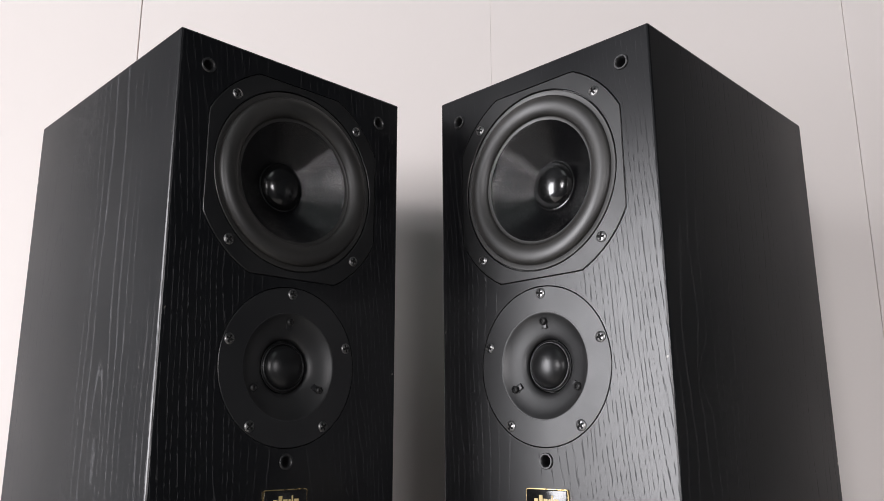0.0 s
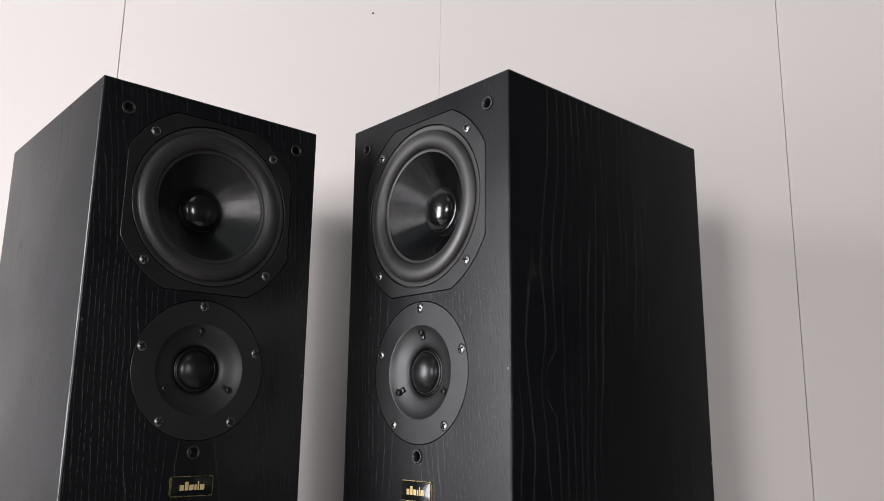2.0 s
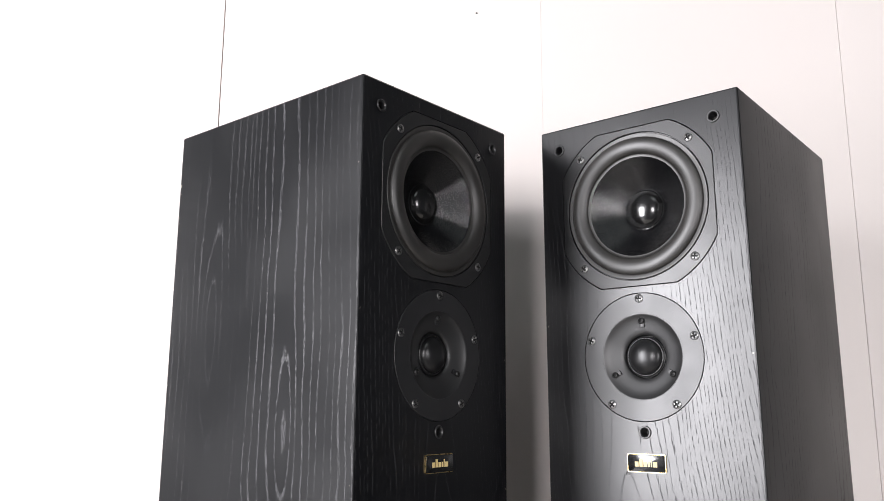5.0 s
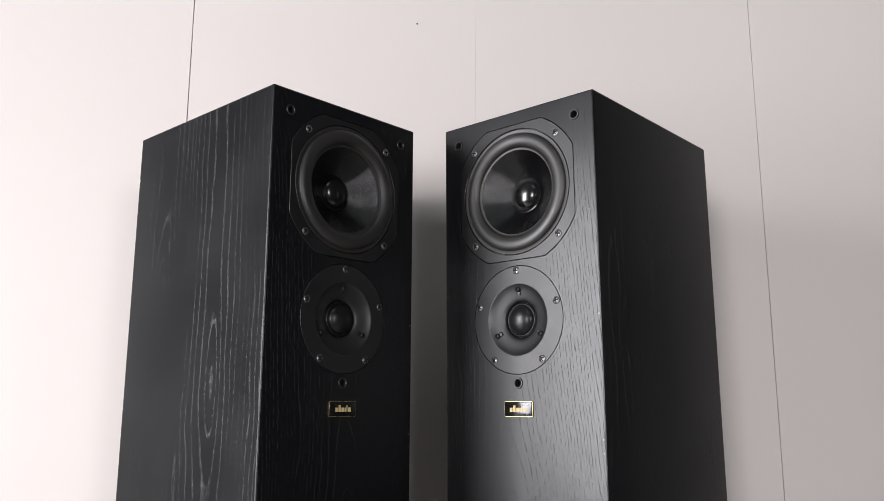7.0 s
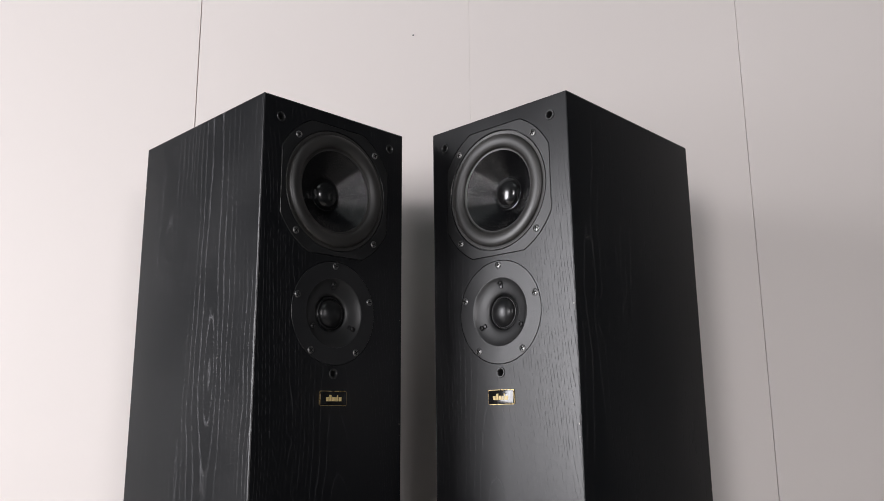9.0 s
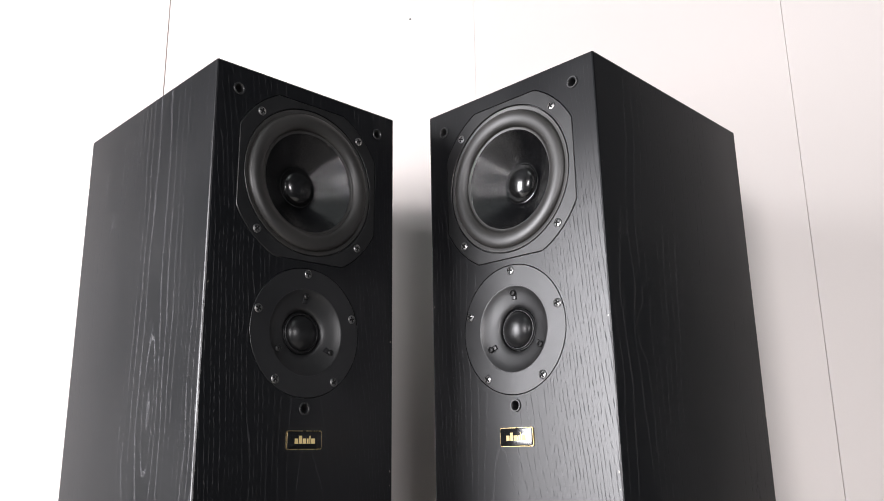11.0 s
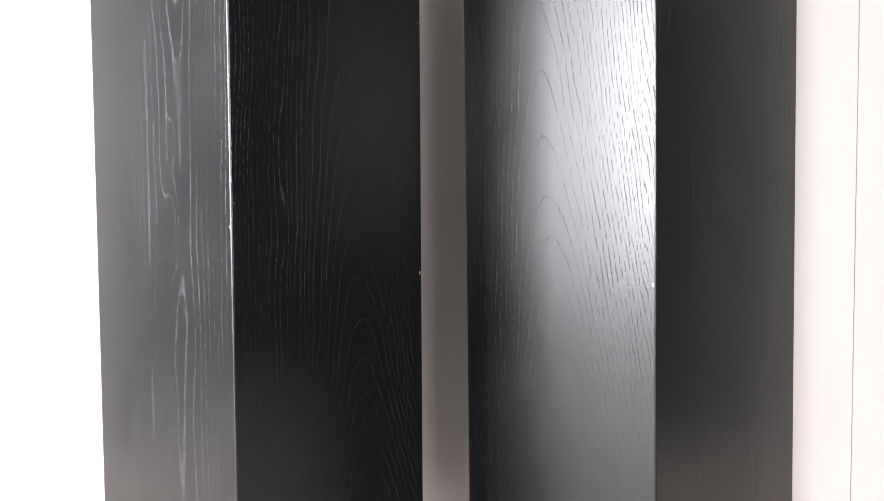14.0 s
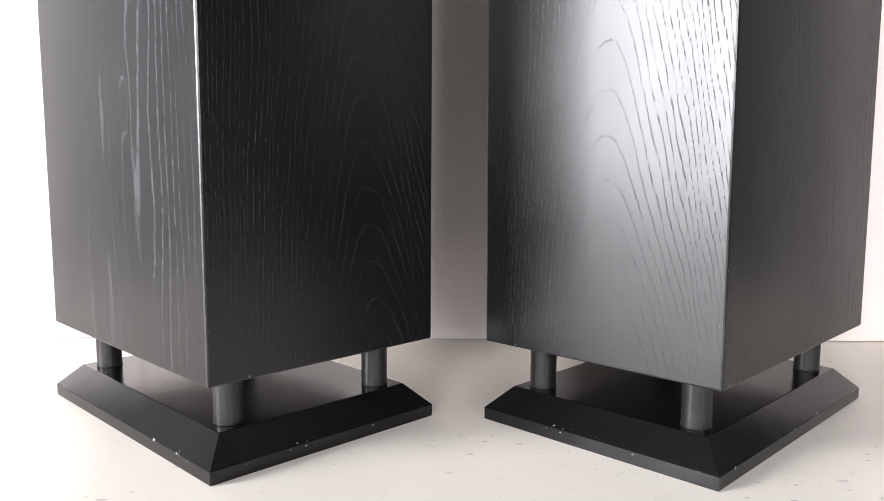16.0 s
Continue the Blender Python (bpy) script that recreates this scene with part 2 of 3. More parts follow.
def plinth_material():
    """Satin black lacquer, scuffed, with chips along the lower edges."""
    n = Nodes("scuffed_black_lacquer")
    x, y, z = n.split(n.coords())
    edge = n.step(n.math("ABSOLUTE", n.math("SUBTRACT", z, 0.0088)), 0.0008, 0.0024, 1.0, 0.0)
    chip = n.math("MULTIPLY", n.step(n.noise(n.coords(), 240.0, 2.0), 0.68, 0.70), edge)
    scratch = n.step(n.noise(n.join(n.math("MULTIPLY", x, 30.0), n.math("MULTIPLY", y, 700.0), z), 1.0, 1.0), 0.80, 0.84)
    speck = n.step(n.voronoi(n.coords(), 55.0), 0.022, 0.035, 1.0, 0.0)
    mark = n.math("MAXIMUM", chip, n.math("MULTIPLY", n.math("MAXIMUM", scratch, speck), 0.30))
    big = n.noise(n.coords(), 18.0, 3.0)
    col = n.mix(mark, n.mix(big, (0.003, 0.003, 0.0034), (0.0055, 0.0055, 0.006)), (0.62, 0.58, 0.52))
    n.set(color=col, rough=n.step(big, 0.3, 0.7, 0.13, 0.21), spec=0.4)
    n.bump(n.noise(n.coords(), 300.0, 3.0), 0.00007, 0.7)
    return n.material


plinth_mat = plinth_material()


def wall_paint():
    n = Nodes("warm_white_panel")
    big = n.noise(n.coords(), 1.7, 3.0)
    small = n.noise(n.coords(), 320.0, 2.0)
    both = n.math("ADD", n.math("MULTIPLY", big, 0.7), n.math("MULTIPLY", small, 0.2))
    n.set(color=n.mix(both, (0.815, 0.755, 0.722), (0.865, 0.805, 0.772)), rough=n.step(big, 0.3, 0.7, 0.42, 0.52), spec=0.35)
    n.bump(small, 0.00004)
    return n.material


def floor_paint():
    """White painted floor with grey paint flecks, smears and fine scratches."""
    n = Nodes("flecked_white_floor_paint")
    x, y, z = n.split(n.coords())
    big = n.noise(n.coords(), 2.2, 4.0)
    mid = n.noise(n.coords(), 14.0, 3.0)
    base = n.mix(n.math("ADD", n.math("MULTIPLY", big, 0.6), n.math("MULTIPLY", mid, 0.4)), (0.875, 0.815, 0.740), (0.915, 0.865, 0.795))
    skew = n.join(n.math("MULTIPLY", x, 0.55), y, z)
    warped = n.join(n.math("ADD", n.math("MULTIPLY", x, 0.5), n.math("MULTIPLY", mid, 0.03)), y, z)
    where = n.step(n.noise(n.coords(), 7.0, 2.0), 0.45, 0.60)
    fleck = n.math("MULTIPLY", n.step(n.voronoi(warped, 95.0), 0.07, 0.15, 1.0, 0.0), where)
    fine = n.math("MULTIPLY", n.step(n.voronoi(skew, 210.0), 0.09, 0.17, 1.0, 0.0), n.step(n.noise(n.coords(), 11.0), 0.5, 0.64))
    # long hair-fine scratches, bent and broken
    bent = n.math("ADD", n.math("MULTIPLY_ADD", x, 0.8, y), n.math("MULTIPLY", n.noise(n.coords(), 5.0, 1.0), 0.16))
    hair = n.step(n.math("ABSOLUTE", n.math("SUBTRACT", n.math("FRACT", n.math("MULTIPLY", bent, 9.0)), 0.5)), 0.002, 0.005, 1.0, 0.0)
    hair = n.math("MULTIPLY", hair, n.step(n.noise(n.coords(), 9.0, 2.0), 0.56, 0.62))
    mark = n.math("MULTIPLY", n.math("MAXIMUM", n.math("MAXIMUM", fleck, n.math("MULTIPLY", fine, 0.7)), n.math("MULTIPLY", hair, 0.6)), 0.48)
    col = n.mix(mark, base, (0.27, 0.25, 0.23))
    n.set(color=col, rough=n.step(mid, 0.3, 0.7, 0.34, 0.48), spec=0.4)
    n.bump(n.math("ADD", mid, n.math("MULTIPLY", n.noise(n.coords(), 260.0), 0.3)), 0.0003, 0.35)
    return n.material


panel_mat, floor_mat = wall_paint(), floor_paint()
# bluish charcoal for the added room shell; keeps reflections and bounce dark and cool
room_dark = plain("dark_room_surround", (0.026, 0.033, 0.036), (0.038, 0.047, 0.051), 0.6, 0.75, 3.0, bump=0.00008, bump_scale=200)
frame_paint = plain("window_frame_paint", (0.70, 0.70, 0.69), (0.78, 0.78, 0.76), 0.35, 0.5, 6.0)
gap_dark = plain("panel_joint_dark", (0.10, 0.095, 0.09), (0.16, 0.15, 0.14), 0.7, 0.9, 30)


# ---- building helpers ----
def finish(bm, smooth=True, angle=35):
    me = bpy.data.meshes.new("mesh")
    bmesh.ops.recalc_face_normals(bm, faces=bm.faces[:])
    if smooth:
        for f in bm.faces:
            f.smooth = True
        for e in bm.edges:
            if len(e.link_faces) == 2 and e.calc_face_angle(0) > radians(angle):
                e.smooth = False
    bm.to_mesh(me)
    bm.free()
    return me


def part(name, bm, material, parent, label="", at=None, smooth=True):
    """One mesh object under a thing or a part."""
    me = bm if isinstance(bm, bpy.types.Mesh) else finish(bm, smooth)
    ob = new(name, me)
    if material and not me.materials:
        for m in material if isinstance(material, (list, tuple)) else [material]:
            me.materials.append(m)
    ob.parent = parent
    if at is not None:
        ob.matrix_basis = at
    return tagged(ob, label)


def box(bm, x0, x1, y0, y1, z0, z1, bevel=0.0):
    made = bmesh.ops.create_cube(bm, size=1.0)["verts"]
    for v in made:
        v.co = Vector((x0 + (v.co.x + 0.5) * (x1 - x0), y0 + (v.co.y + 0.5) * (y1 - y0), z0 + (v.co.z + 0.5) * (z1 - z0)))
    if bevel:
        edges = list({e for v in made for e in v.link_edges})
        bmesh.ops.bevel(bm, geom=edges, offset=bevel, segments=2, profile=0.5, affect="EDGES")
    return bm


def lathe(bm, profile, segments=72, outline=None, z0=0.0, x0=0.0):
    """Turns (radius, depth) pairs round the y axis. outline(angle, radius) may bend the first rings."""
    rings = []
    for r, d in profile:
        if r < 1e-6:
            rings.append([bm.verts.new((x0, d, z0))])
            continue
        ring = []
        for i in range(segments):
            a = 2 * math.pi * i / segments
            q = outline(a, r) if outline else r
            ring.append(bm.verts.new((x0 + q * math.cos(a), d, z0 + q * math.sin(a))))
        rings.append(ring)
    for a, b in zip(rings, rings[1:]):
        for i in range(segments):
            j = (i + 1) % segments
            if len(b) == 1:
                bm.faces.new((a[i], a[j], b[0]))
            elif len(a) == 1:
                bm.faces.new((a[0], b[j], b[i]))
            else:
                bm.faces.new((a[i], a[j], b[j], b[i]))
    return bm


def arc(r0, d0, r1, d1, rise, steps):
    """A rounded roll from one rim to another, standing proud by rise."""
    out = []
    for i in range(steps + 1):
        a = math.pi * i / steps
        s = (1 - math.cos(a)) / 2
        out.append((r0 + (r1 - r0) * s, d0 + (d1 - d0) * s - rise * math.sin(a)))
    return out


# ---- setting ----
WALL_Y, WALL_SLOPE = 0.8593, -0.0102
WALL_TURN = math.degrees(math.atan(WALL_SLOPE))


def structure(name, bm, material, label, at=None, smooth=False):
    me = finish(bm, smooth)
    me.materials.append(material)
    ob = new(name, me)
    if at is not None:
        ob.matrix_world = at
    return tagged(ob, label, name.split("_")[0], kind="structure")


# white floor is stretched west out of view to bounce light low
FLOOR_X0, FLOOR_X1, FLOOR_Y = -2.20, 0.95, -0.15
structure("floor", box(bmesh.new(), FLOOR_X0, FLOOR_X1, FLOOR_Y, 1.0, -0.1, 0.0), floor_mat,
          "white painted floor with grey paint flecks and fine scratches")
# unseen shell round the set, added dark so the black gloss reflects little
bm = box(bmesh.new(), LEFT_X - 0.12, ROOM_X + 0.12, ROOM_Y - 0.12, FLOOR_Y, -0.1, 0.0)
box(bm, LEFT_X - 0.12, FLOOR_X0, FLOOR_Y, 1.0, -0.1, 0.0)
box(bm, FLOOR_X1, ROOM_X + 0.12, FLOOR_Y, 1.0, -0.1, 0.0)
structure("floor_room", bm, room_dark, "plain unseen charcoal floor round the white part, dark for the reflections")
structure("ceiling", box(bmesh.new(), LEFT_X - 0.12, ROOM_X + 0.12, ROOM_Y - 0.12, 1.1, ROOM_H, ROOM_H + 0.1), room_dark, "plain unseen charcoal ceiling, dark for the reflections")
structure("wall_east", box(bmesh.new(), ROOM_X, ROOM_X + 0.12, ROOM_Y - 0.12, 1.1, -0.1, ROOM_H), room_dark, "plain unseen charcoal wall, dark for the reflections")
bm = bmesh.new()
for x0, x1 in ((LEFT_X, SOUTH[0][0]), (SOUTH[0][1], SOUTH[1][0]), (SOUTH[1][1], ROOM_X)):
    box(bm, x0, x1, ROOM_Y - 0.12, ROOM_Y, -0.1, ROOM_H)
for x0, x1 in SOUTH:
    box(bm, x0, x1, ROOM_Y - 0.12, ROOM_Y, -0.1, SOUTH_Z0)
    box(bm, x0, x1, ROOM_Y - 0.12, ROOM_Y, SOUTH_Z1, ROOM_H)
structure("wall_south", bm, room_dark, "plain unseen charcoal wall with two windows, dark for the reflections")
bm = bmesh.new()
box(bm, LEFT_X - 0.12, LEFT_X, ROOM_Y, WIN_Y0, -0.1, ROOM_H)
box(bm, LEFT_X - 0.12, LEFT_X, WIN_Y1, 0.93, -0.1, ROOM_H)
box(bm, LEFT_X - 0.12, LEFT_X, WIN_Y0, WIN_Y1, -0.1, WIN_Z0)
box(bm, LEFT_X - 0.12, LEFT_X, WIN_Y0, WIN_Y1, WIN_Z1, ROOM_H)
structure("wall_west", bm, room_dark, "plain unseen charcoal wall with a wide low window, dark for the reflections")


def window(name, at, wide, high, label):
    """A fixed window: four frame bars round the opening."""
    ob = tagged(new(name), label, "window", kind="structure")
    ob.matrix_world = at
    hw, hh = wide / 2, high / 2
    bm = bmesh.new()
    box(bm, -0.03, 0.02, -hw, -hw + 0.04, -hh, hh, 0.003)
    box(bm, -0.03, 0.02, hw - 0.04, hw, -hh, hh, 0.003)
    box(bm, -0.03, 0.02, -hw + 0.04, hw - 0.04, -hh, -hh + 0.04, 0.003)
    box(bm, -0.03, 0.02, -hw + 0.04, hw - 0.04, hh - 0.04, hh, 0.003)
    part("window_frame", bm, frame_paint, ob)


window("window_1", pose(LEFT_X - 0.09, (WIN_Y0 + WIN_Y1) / 2, (WIN_Z0 + WIN_Z1) / 2), WIN_Y1 - WIN_Y0, WIN_Z1 - WIN_Z0, "wide low window with a white painted frame")
for name, (x0, x1) in zip(("window_2", "window_3"), SOUTH):
    window(name, pose((x0 + x1) / 2, ROOM_Y - 0.09, (SOUTH_Z0 + SOUTH_Z1) / 2, 0, 0, 90), x1 - x0, SOUTH_Z1 - SOUTH_Z0, "window with a white painted frame")

# unseen panel added to house the overhead fill
bm = bmesh.new()
box(bm, -0.46, 0.46, -0.46, 0.46, -0.045, 0.0, 0.004)
tagged(part("ceiling_fill_panel", bm, frame_paint, None, at=pose(0.0, -0.9, ROOM_H - 0.001)), "unseen flat white square panel added on the ceiling above the fill light", "light")

# Back wall: a carrier with panels set on it, joints between them
WALL_AT = pose(0.0587, WALL_Y + WALL_SLOPE * 0.0587, 0, 0, 0, WALL_TURN)
wall_north = structure("wall_north", box(bmesh.new(), -3.16, 2.56, 0.014, 0.12, -0.1, ROOM_H), room_dark, "wall clad with wide warm white panels", WALL_AT)
PANEL = 0.4150
# joint widths by number: wide, closed, narrow
joints = {-1: 0.0013, 0: 0.0001, 1: 0.0009}
for i in range(-2, 2):
    # outer panels stop out of view; the dark carrier beyond dims side reflections
    x0 = -0.81 if i == -2 else i * PANEL + joints.get(i, 0.0013) / 2
    x1 = 0.74 if i == 1 else (i + 1) * PANEL - joints.get(i + 1, 0.0013) / 2
    bm = box(bmesh.new(), x0, x1, 0.0, 0.0135, 0.0008, ROOM_H - 0.002, 0.0003)
    part("panel", bm, panel_mat, wall_north, smooth=False)
bm = bmesh.new()
lathe(bm, [(0.0, -0.0008), (0.0012, -0.0005), (0.0016, 0.0003)], 10, z0=1.145, x0=-0.0865)
part("nail_head", bm, gap_dark, wall_north, "tiny dark nail head")

# ---- loudspeakers ----
W, D, TOP, LOW = 0.188, 0.255, 0.8895, 0.0618
WOOFER_Z, TWEETER_Z, BADGE_Z = 0.8043, 0.6739, 0.5871
SOCKETS = [(-0.0735, 0.8685), (0.0735, 0.8685), (0.0, 0.6118)]


def basket_radius(a, r):
    """Round basket cut off at four sides."""
    flat = r * 0.0712 / 0.0792
    return min(r, flat / max(abs(math.cos(a)), 1e-6), flat / max(abs(math.sin(a)), 1e-6))


def cabinet_mesh(front, side_out, side_in, off):
    """The box with soft edges; the baffle has routed recesses for the drivers and sockets."""
    from mathutils.geometry import delaunay_2d_cdt
    bm = box(bmesh.new(), -W / 2, W / 2, 0.0, D, LOW, TOP, 0.0014)
    face = max((f for f in bm.faces if f.normal.y < -0.9), key=lambda f: f.calc_area())
    outer = [v.co.copy() for v in face.verts]
    bmesh.ops.delete(bm, geom=[face], context="FACES_ONLY")
    loops = [[(v.x, v.z) for v in outer]]
    loops.append([(off + basket_radius(a, 0.0792) * math.cos(a), WOOFER_Z + basket_radius(a, 0.0792) * math.sin(a)) for a in (2 * math.pi * i / 96 for i in range(96))])
    loops.append([(off + 0.0540 * math.cos(a), TWEETER_Z + 0.0540 * math.sin(a)) for a in (2 * math.pi * i / 80 for i in range(80))])
    for sx, sz in SOCKETS:
        loops.append([(sx + off + 0.0046 * math.cos(a), sz + 0.0046 * math.sin(a)) for a in (2 * math.pi * i / 24 for i in range(24))])
    flat, edges = [], []
    for loop in loops:
        start = len(flat)
        flat += [Vector(p) for p in loop]
        edges += [(start + i, start + (i + 1) % len(loop)) for i in range(len(loop))]
    points, _, tris, _, _, _ = delaunay_2d_cdt(flat, edges, [], 0, 1e-6)
    verts = [bm.verts.new((p.x, 0.0, p.y)) for p in points]

    def inside(p, loop):
        hit = False
        for (x1, y1), (x2, y2) in zip(loop, loop[1:] + loop[:1]):
            if (y1 > p[1]) != (y2 > p[1]) and p[0] < (x2 - x1) * (p[1] - y1) / (y2 - y1) + x1:
                hit = not hit
        return hit

    for tri in tris:
        mid = (sum(points[i].x for i in tri) / len(tri), sum(points[i].y for i in tri) / len(tri))
        if inside(mid, loops[0]) and not any(inside(mid, l) for l in loops[1:]):
            bm.faces.new([verts[i] for i in tri])
    bmesh.ops.remove_doubles(bm, verts=bm.verts[:], dist=1e-5)
    for k, loop in enumerate(loops[1:]):
        depth = (0.040, 0.020, 0.014, 0.014, 0.014)[k]
        a = [bm.verts.new((x, 0.0, z)) for x, z in loop]
        b = [bm.verts.new((x, depth, z)) for x, z in loop]
        for i in range(len(loop)):
            j = (i + 1) % len(loop)
            bm.faces.new((a[i], a[j], b[j], b[i])).material_index = 4
        bm.faces.new(b).material_index = 4
    bmesh.ops.remove_doubles(bm, verts=bm.verts[:], dist=1e-6)
    for f in bm.faces:
        if f.material_index == 4:
            continue
        c, q = f.normal, f.calc_center_median()
        f.material_index = 1 if c.x < -0.7 else 2 if c.x > 0.7 else 0 if abs(q.y) < 0.002 else 3
    me = bpy.data.meshes.new("cabinet")
    bm.to_mesh(me)
    bm.free()
    for m in (front, side_out, side_in, ash_rest, hole_black):
        me.materials.append(m)
    return me


def screw_mesh(radius, dome, slot, hexed=False):
    """A pan-head screw with a cross recess (or a round socket)."""
    bm = bmesh.new()
    rings, segs, grid = 10, 48, []
    for i in range(rings + 1):
        r = radius * i / rings
        row = []
        for j in range(1 if i == 0 else segs):
            a = 2 * math.pi * j / segs
            x, z = r * math.cos(a), r * math.sin(a)
            d = -dome * math.sqrt(max(0.0, 1 - (r / radius) ** 2 * 0.92))
            cut = r < radius * 0.45 if hexed else (min(abs(x), abs(z)) < radius * 0.17 and max(abs(x), abs(z)) < radius * 0.62)
            if cut:
                d += slot
            row.append(bm.verts.new((x, d, z)))
        grid.append(row)
    sunk = {v for row in grid for v in row if v.co.y > -dome * math.sqrt(max(0.0, 1 - (math.hypot(v.co.x, v.co.z) / radius) ** 2 * 0.92)) + slot * 0.5}
    grid.append([bm.verts.new((v.co.x, 0.0006, v.co.z)) for v in grid[-1]])
    for a, b in zip(grid, grid[1:]):
        for j in range(segs):
            k = (j + 1) % segs
            f = bm.faces.new((a[0], b[j], b[k]) if len(a) == 1 else (a[j], b[j], b[k], a[k]))
            # sunk faces get the black slot, shade put in as colour
            f.material_index = 1 if sum(v in sunk for v in f.verts) >= 2 else 0
    return finish(bm, True, 50)


def loudspeaker(place, tilt, mats, chips, label, off=0.0):
    """A tower: cabinet with inverted drivers on four short legs over a bevelled plinth."""
    speaker = tagged(new("floorstanding_loudspeaker"), label, "loudspeaker", "pair of loudspeakers")
    speaker.matrix_world = place
    part("cabinet", cabinet_mesh(*mats, off), None, speaker, "black-stained ash veneer cabinet", tilt)

    # woofer at the top of the baffle
    seat = tilt @ pose(off, 0, WOOFER_Z)
    bm = lathe(bmesh.new(), [(0.0786, 0.004), (0.0786, 0.0003), (0.0783, 0.0), (0.0781, -0.0002)], 96, basket_radius)
    rim = [v for v in bm.verts if abs(v.co.y + 0.0002) < 1e-6]
    inner = []
    for r, d in ((0.0660, -0.0002), (0.0657, 0.0), (0.0657, 0.0025), (0.0600, 0.0030)):
        inner.append([bm.verts.new((r * math.cos(2 * math.pi * i / 96), d, r * math.sin(2 * math.pi * i / 96))) for i in range(96)])
    for a, b in zip([rim] + inner, inner):
        for i in range(96):
            j = (i + 1) % 96
            bm.faces.new((a[i], a[j], b[j], b[i]))
    woofer = part("woofer", finish(bm, True, 20), cast_black, speaker, "truncated satin black basket with a glossy cone", seat)
    prof = [(0.0648, 0.0024), (0.0648, 0.0004), (0.0645, 0.0001), (0.0616, 0.0002)] + arc(0.0612, 0.0004, 0.0462, 0.0014, 0.0046, 20) + [(0.0456, 0.0018), (0.0440, 0.0020)]
    part("surround", lathe(bmesh.new(), prof, 96), rubber, woofer, "rounded black rubber surround")
    cone = [(0.0444, 0.0022)]
    for i in range(15):
        s = i / 14
        cone.append((0.0440 - 0.0285 * s, 0.0024 + 0.0205 * (s ** 0.92)))
    part("cone", lathe(bmesh.new(), cone, 96), cone_mat, woofer, "glossy coated black cone")
    part("glue_bead", lathe(bmesh.new(), [(0.0186, 0.0216), (0.0180, 0.0204), (0.0172, 0.0202), (0.0164, 0.0212)], 64), glue_black, woofer, "glossy ring of glue")
    cap = [(0.0170, 0.0214), (0.0168, 0.0208)]
    for i in range(1, 13):
        a = math.pi / 2 * i / 12
        cap.append((0.0168 * math.cos(a) ** 0.9 if i < 12 else 0.0, 0.0208 - 0.0088 * math.sin(a)))
    cap[-1] = (0.0, cap[-1][1])
    part("dust_cap", lathe(bmesh.new(), cap, 64), cap_black, woofer, "shiny black domed cap")
    for x, z, turn in ((-0.0512, 0.0508, 20), (0.0512, 0.0508, 65), (-0.0512, -0.0508, 40), (0.0512, -0.0508, 10)):
        part("screw", SCREW, screw_steel, woofer, "nickel cross-head screw", pose(x, -0.0004, z, 0, turn, 0))

    # tweeter below it
    seat = tilt @ pose(off, 0, TWEETER_Z)
    prof = [(0.0534, 0.004), (0.0534, 0.0002), (0.0531, -0.0001), (0.0362, -0.0002), (0.0361, 0.0004), (0.0361, 0.0030)]
    horn = [(0.0361, 0.0030), (0.0361, -0.0001), (0.0356, -0.0001), (0.0348, 0.0004), (0.0335, 0.0012), (0.0315, 0.0022), (0.0290, 0.0031), (0.0260, 0.0040),
            (0.0230, 0.0048), (0.0208, 0.0055), (0.0193, 0.0063), (0.0184, 0.0074), (0.0180, 0.0088), (0.0178, 0.0115), (0.0140, 0.0118)]
    tweeter = part("tweeter", lathe(bmesh.new(), prof, 96), plate_black, speaker, "round textured black faceplate with a shallow horn", seat)
    part("horn", lathe(bmesh.new(), horn, 96), horn_black, tweeter, "smooth black horn mouth")
    prof = [(0.0176, 0.0112), (0.0174, 0.0080)] + arc(0.0168, 0.0078, 0.0150, 0.0074, 0.0010, 8)
    for i in range(1, 15):
        a = math.pi / 2 * i / 14
        prof.append((0.0148 * math.cos(a), 0.0074 - 0.0078 * math.sin(a)))
    prof[-1] = (0.0, prof[-1][1])
    part("dome", lathe(bmesh.new(), prof, 64), dome_black, tweeter, "soft black fabric dome")
    for k in range(5):
        a = radians(90 + 72 * k)
        part("screw", SCREW, screw_steel, tweeter, "nickel cross-head screw", pose(0.0489 * math.cos(a), -0.0002, 0.0489 * math.sin(a), 0, 17 * k + 8, 0))
    for k in range(3):
        a = radians(90 + 120 * k)
        bm = box(bmesh.new(), -0.0020, 0.0020, 0.0026, 0.0060, -0.0050, 0.0024, 0.0002)
        part("screw_pad", bm, plate_black, tweeter, "", pose(0.0298 * math.cos(a), 0, 0.0298 * math.sin(a), 0, 90 - math.degrees(a), 0))
        part("screw", SOCKET_SCREW, screw_dark, tweeter, "black socket screw", pose(0.0300 * math.cos(a), 0.0013, 0.0300 * math.sin(a), 0, 30 * k, 0))

    # sockets for a front grille
    for sx, sz in SOCKETS:
        bm = lathe(bmesh.new(), [(0.0045, 0.006), (0.0045, 0.0), (0.0053, -0.0001), (0.0053, -0.0007), (0.0049, -0.0012), (0.0041, -0.0012), (0.0035, -0.0005), (0.0032, 0.0006), (0.0030, 0.010), (0.0, 0.0102)], 32)
        part("grille_socket", bm, horn_black, speaker, "small round black plastic socket", tilt @ pose(sx + off, 0, sz))

    # badge with a gilt rim; its lettering is kept as plain bars
    seat = tilt @ pose(off + 0.0003, 0, BADGE_Z)
    bm = box(bmesh.new(), -0.0168, 0.0168, -0.0012, 0.0004, -0.0074, 0.0074)
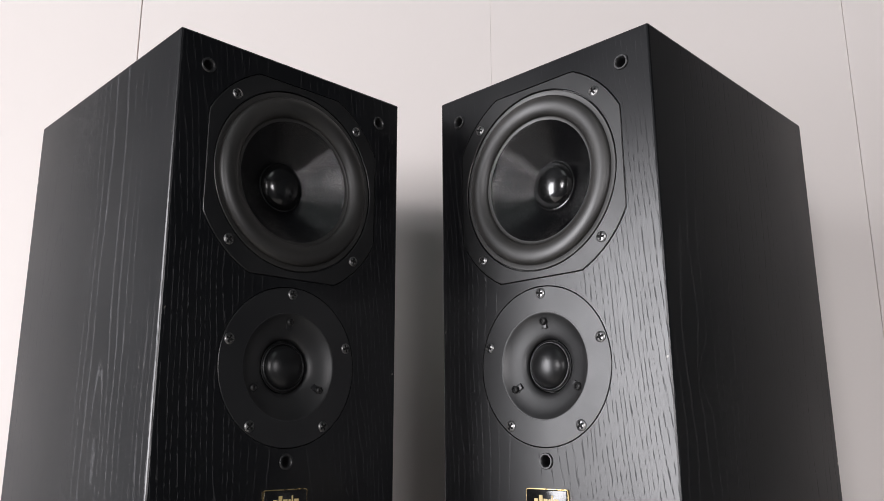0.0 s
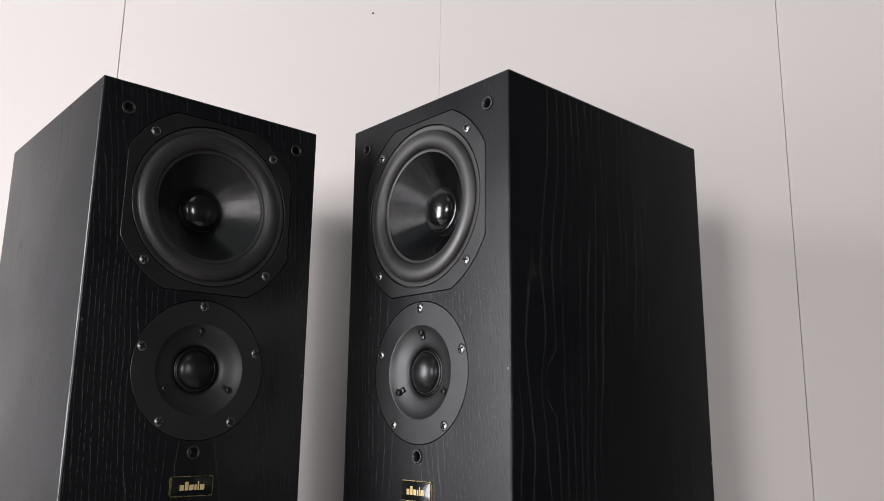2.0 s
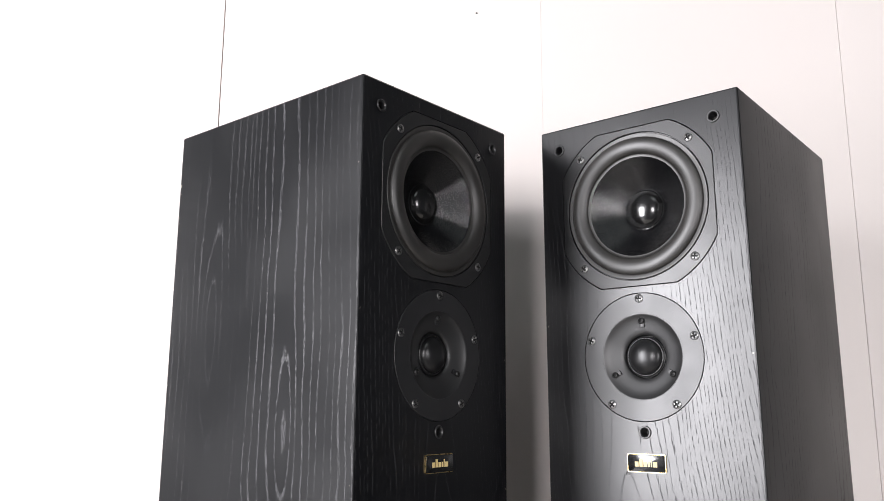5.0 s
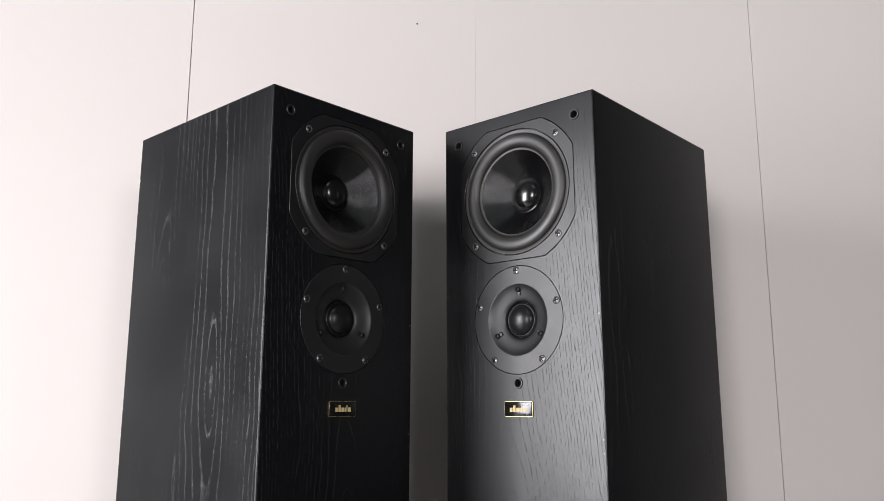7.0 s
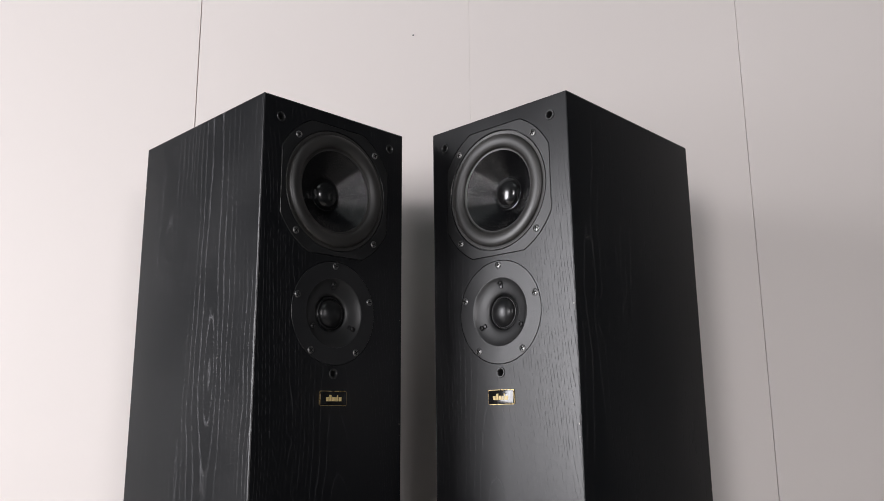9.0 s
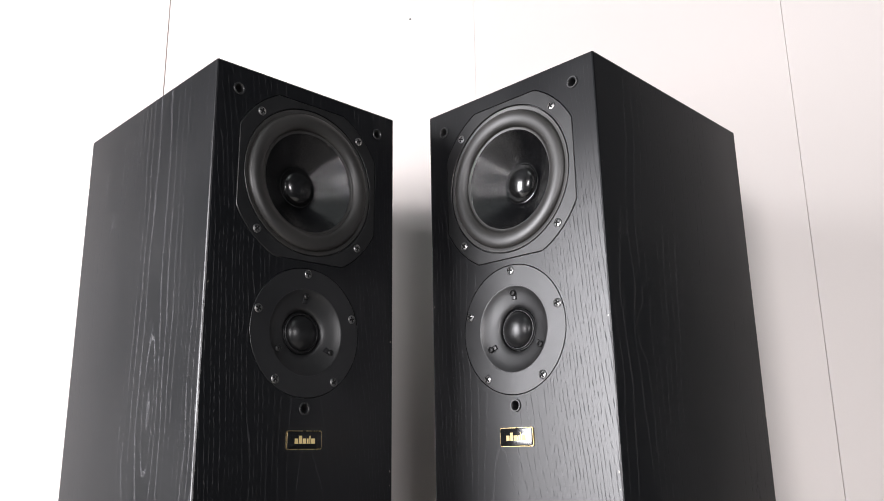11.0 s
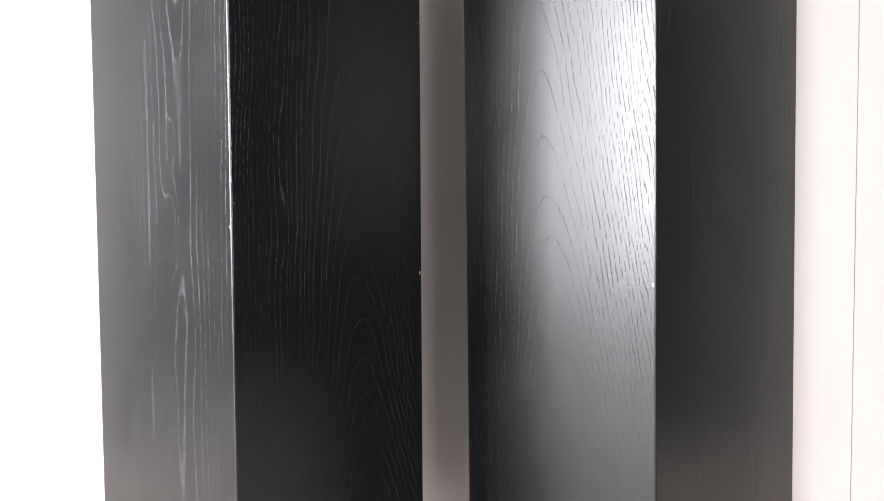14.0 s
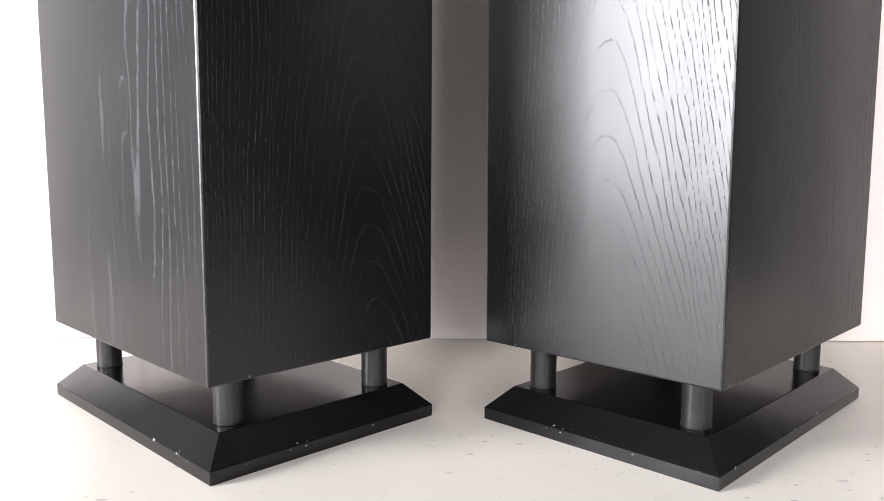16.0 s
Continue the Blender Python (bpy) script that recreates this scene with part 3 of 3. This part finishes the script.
    bmesh.ops.bevel(bm, geom=[e for e in bm.edges if abs((e.verts[0].co - e.verts[1].co).y) > 0.001], offset=0.0016, segments=4, profile=0.5, affect="EDGES")
    badge = part("badge", bm, gold, speaker, "small black name badge with a gilt rim", seat, smooth=False)
    bm = box(bmesh.new(), -0.0163, 0.0163, -0.0019, -0.0008, -0.0069, 0.0069)
    bmesh.ops.bevel(bm, geom=[e for e in bm.edges if abs((e.verts[0].co - e.verts[1].co).y) > 0.001], offset=0.0013, segments=4, profile=0.5, affect="EDGES")
    bmesh.ops.bevel(bm, geom=[e for e in bm.edges if all(v.co.y < -0.0018 for v in e.verts)], offset=0.0005, segments=2, profile=0.5, affect="EDGES")
    part("badge_field", bm, badge_black, badge, "glossy black resin field")
    for k, (x0, x1, z0, z1) in enumerate(((-0.0098, -0.0066, -0.0028, 0.0012), (-0.0058, -0.0030, -0.0028, 0.0034), (-0.0022, 0.0010, -0.0028, 0.0012),
                                          (0.0018, 0.0034, -0.0028, 0.0012), (0.0042, 0.0052, -0.0028, 0.0034), (0.0060, 0.0096, -0.0028, 0.0012))):
        part("letter_bar", box(bmesh.new(), x0, x1, -0.00205, -0.0017, z0, z1), gilt_ink, badge, smooth=False)

    # legs and plinth
    for lx in (-W / 2 + 0.0312, W / 2 - 0.0312):
        for ly in (0.0312, D - 0.0300):
            bm = lathe(bmesh.new(), [(0.0, 0.0), (0.0098, 0.0), (0.0102, 0.0004), (0.0102, 0.0010), (0.0099, 0.0014), (0.0099, 0.0340), (0.0100, 0.0374), (0.0, 0.0374)], 40)
            bmesh.ops.rotate(bm, verts=bm.verts[:], matrix=Matrix.Rotation(radians(90), 3, "X"))
            part("leg", bm, leg_black, speaker, "short satin black round leg", pose(lx, ly, 0.0260))
    bm = bmesh.new()
    levels = [(0.0, 0.0004), (0.0004, 0.0), (0.0090, 0.0), (0.0096, 0.0004), (0.0259, 0.0161), (0.0261, 0.0166)]
    rows = []
    for z, inset in levels:
        x1, y0, y1 = W / 2 - inset + 0.0006, inset - 0.0004, D + 0.003 - inset
        rows.append([bm.verts.new(p) for p in ((-x1, y0, z), (x1, y0, z), (x1, y1, z), (-x1, y1, z))])
    for a, b in zip(rows, rows[1:]):
        for i in range(4):
            j = (i + 1) % 4
            bm.faces.new((a[i], a[j], b[j], b[i]))
    bm.faces.new(rows[0][::-1])
    bm.faces.new(rows[-1])
    part("plinth", bm, plinth_mat, speaker, "bevelled black plinth with chipped edges" if chips else "bevelled black plinth", smooth=False)
    return speaker


SCREW = screw_mesh(0.0037, 0.0012, 0.0008)
SOCKET_SCREW = screw_mesh(0.0026, 0.0014, 0.0010, True)
SCREW.materials.append(screw_steel)
SOCKET_SCREW.materials.append(screw_dark)
for me in (SCREW, SOCKET_SCREW):
    me.materials.append(hole_black)


def stand(corner, turn, lean, outer_left):
    """Pose of a speaker from its near outer corner on the floor, and the slight lean of its cabinet."""
    place = pose(corner[0], corner[1], 0, 0, 0, turn) @ pose(W / 2 if outer_left else -W / 2, 0, 0)
    axis = place.to_3x3().inverted() @ Vector((lean[0], lean[1], 1.0))
    tilt = Vector((0, 0, 1)).rotation_difference(axis).to_matrix().to_4x4()
    return place, tilt


place, tilt = stand((-0.1715, 0.4783), 44.51, (0.0030, -0.0035), True)
loudspeaker(place, tilt, (ash_front_a, ash_side_a, ash_rest), False, "black ash tower loudspeaker with woofer above tweeter, on a plinth")
place, tilt = stand((0.1388, 0.4722), -44.41, (-0.0049, 0.0005), False)
loudspeaker(place, tilt, (ash_front_b, ash_rest, ash_side_b), True, "black ash tower loudspeaker with chipped edges and plinth corners", -0.0008)
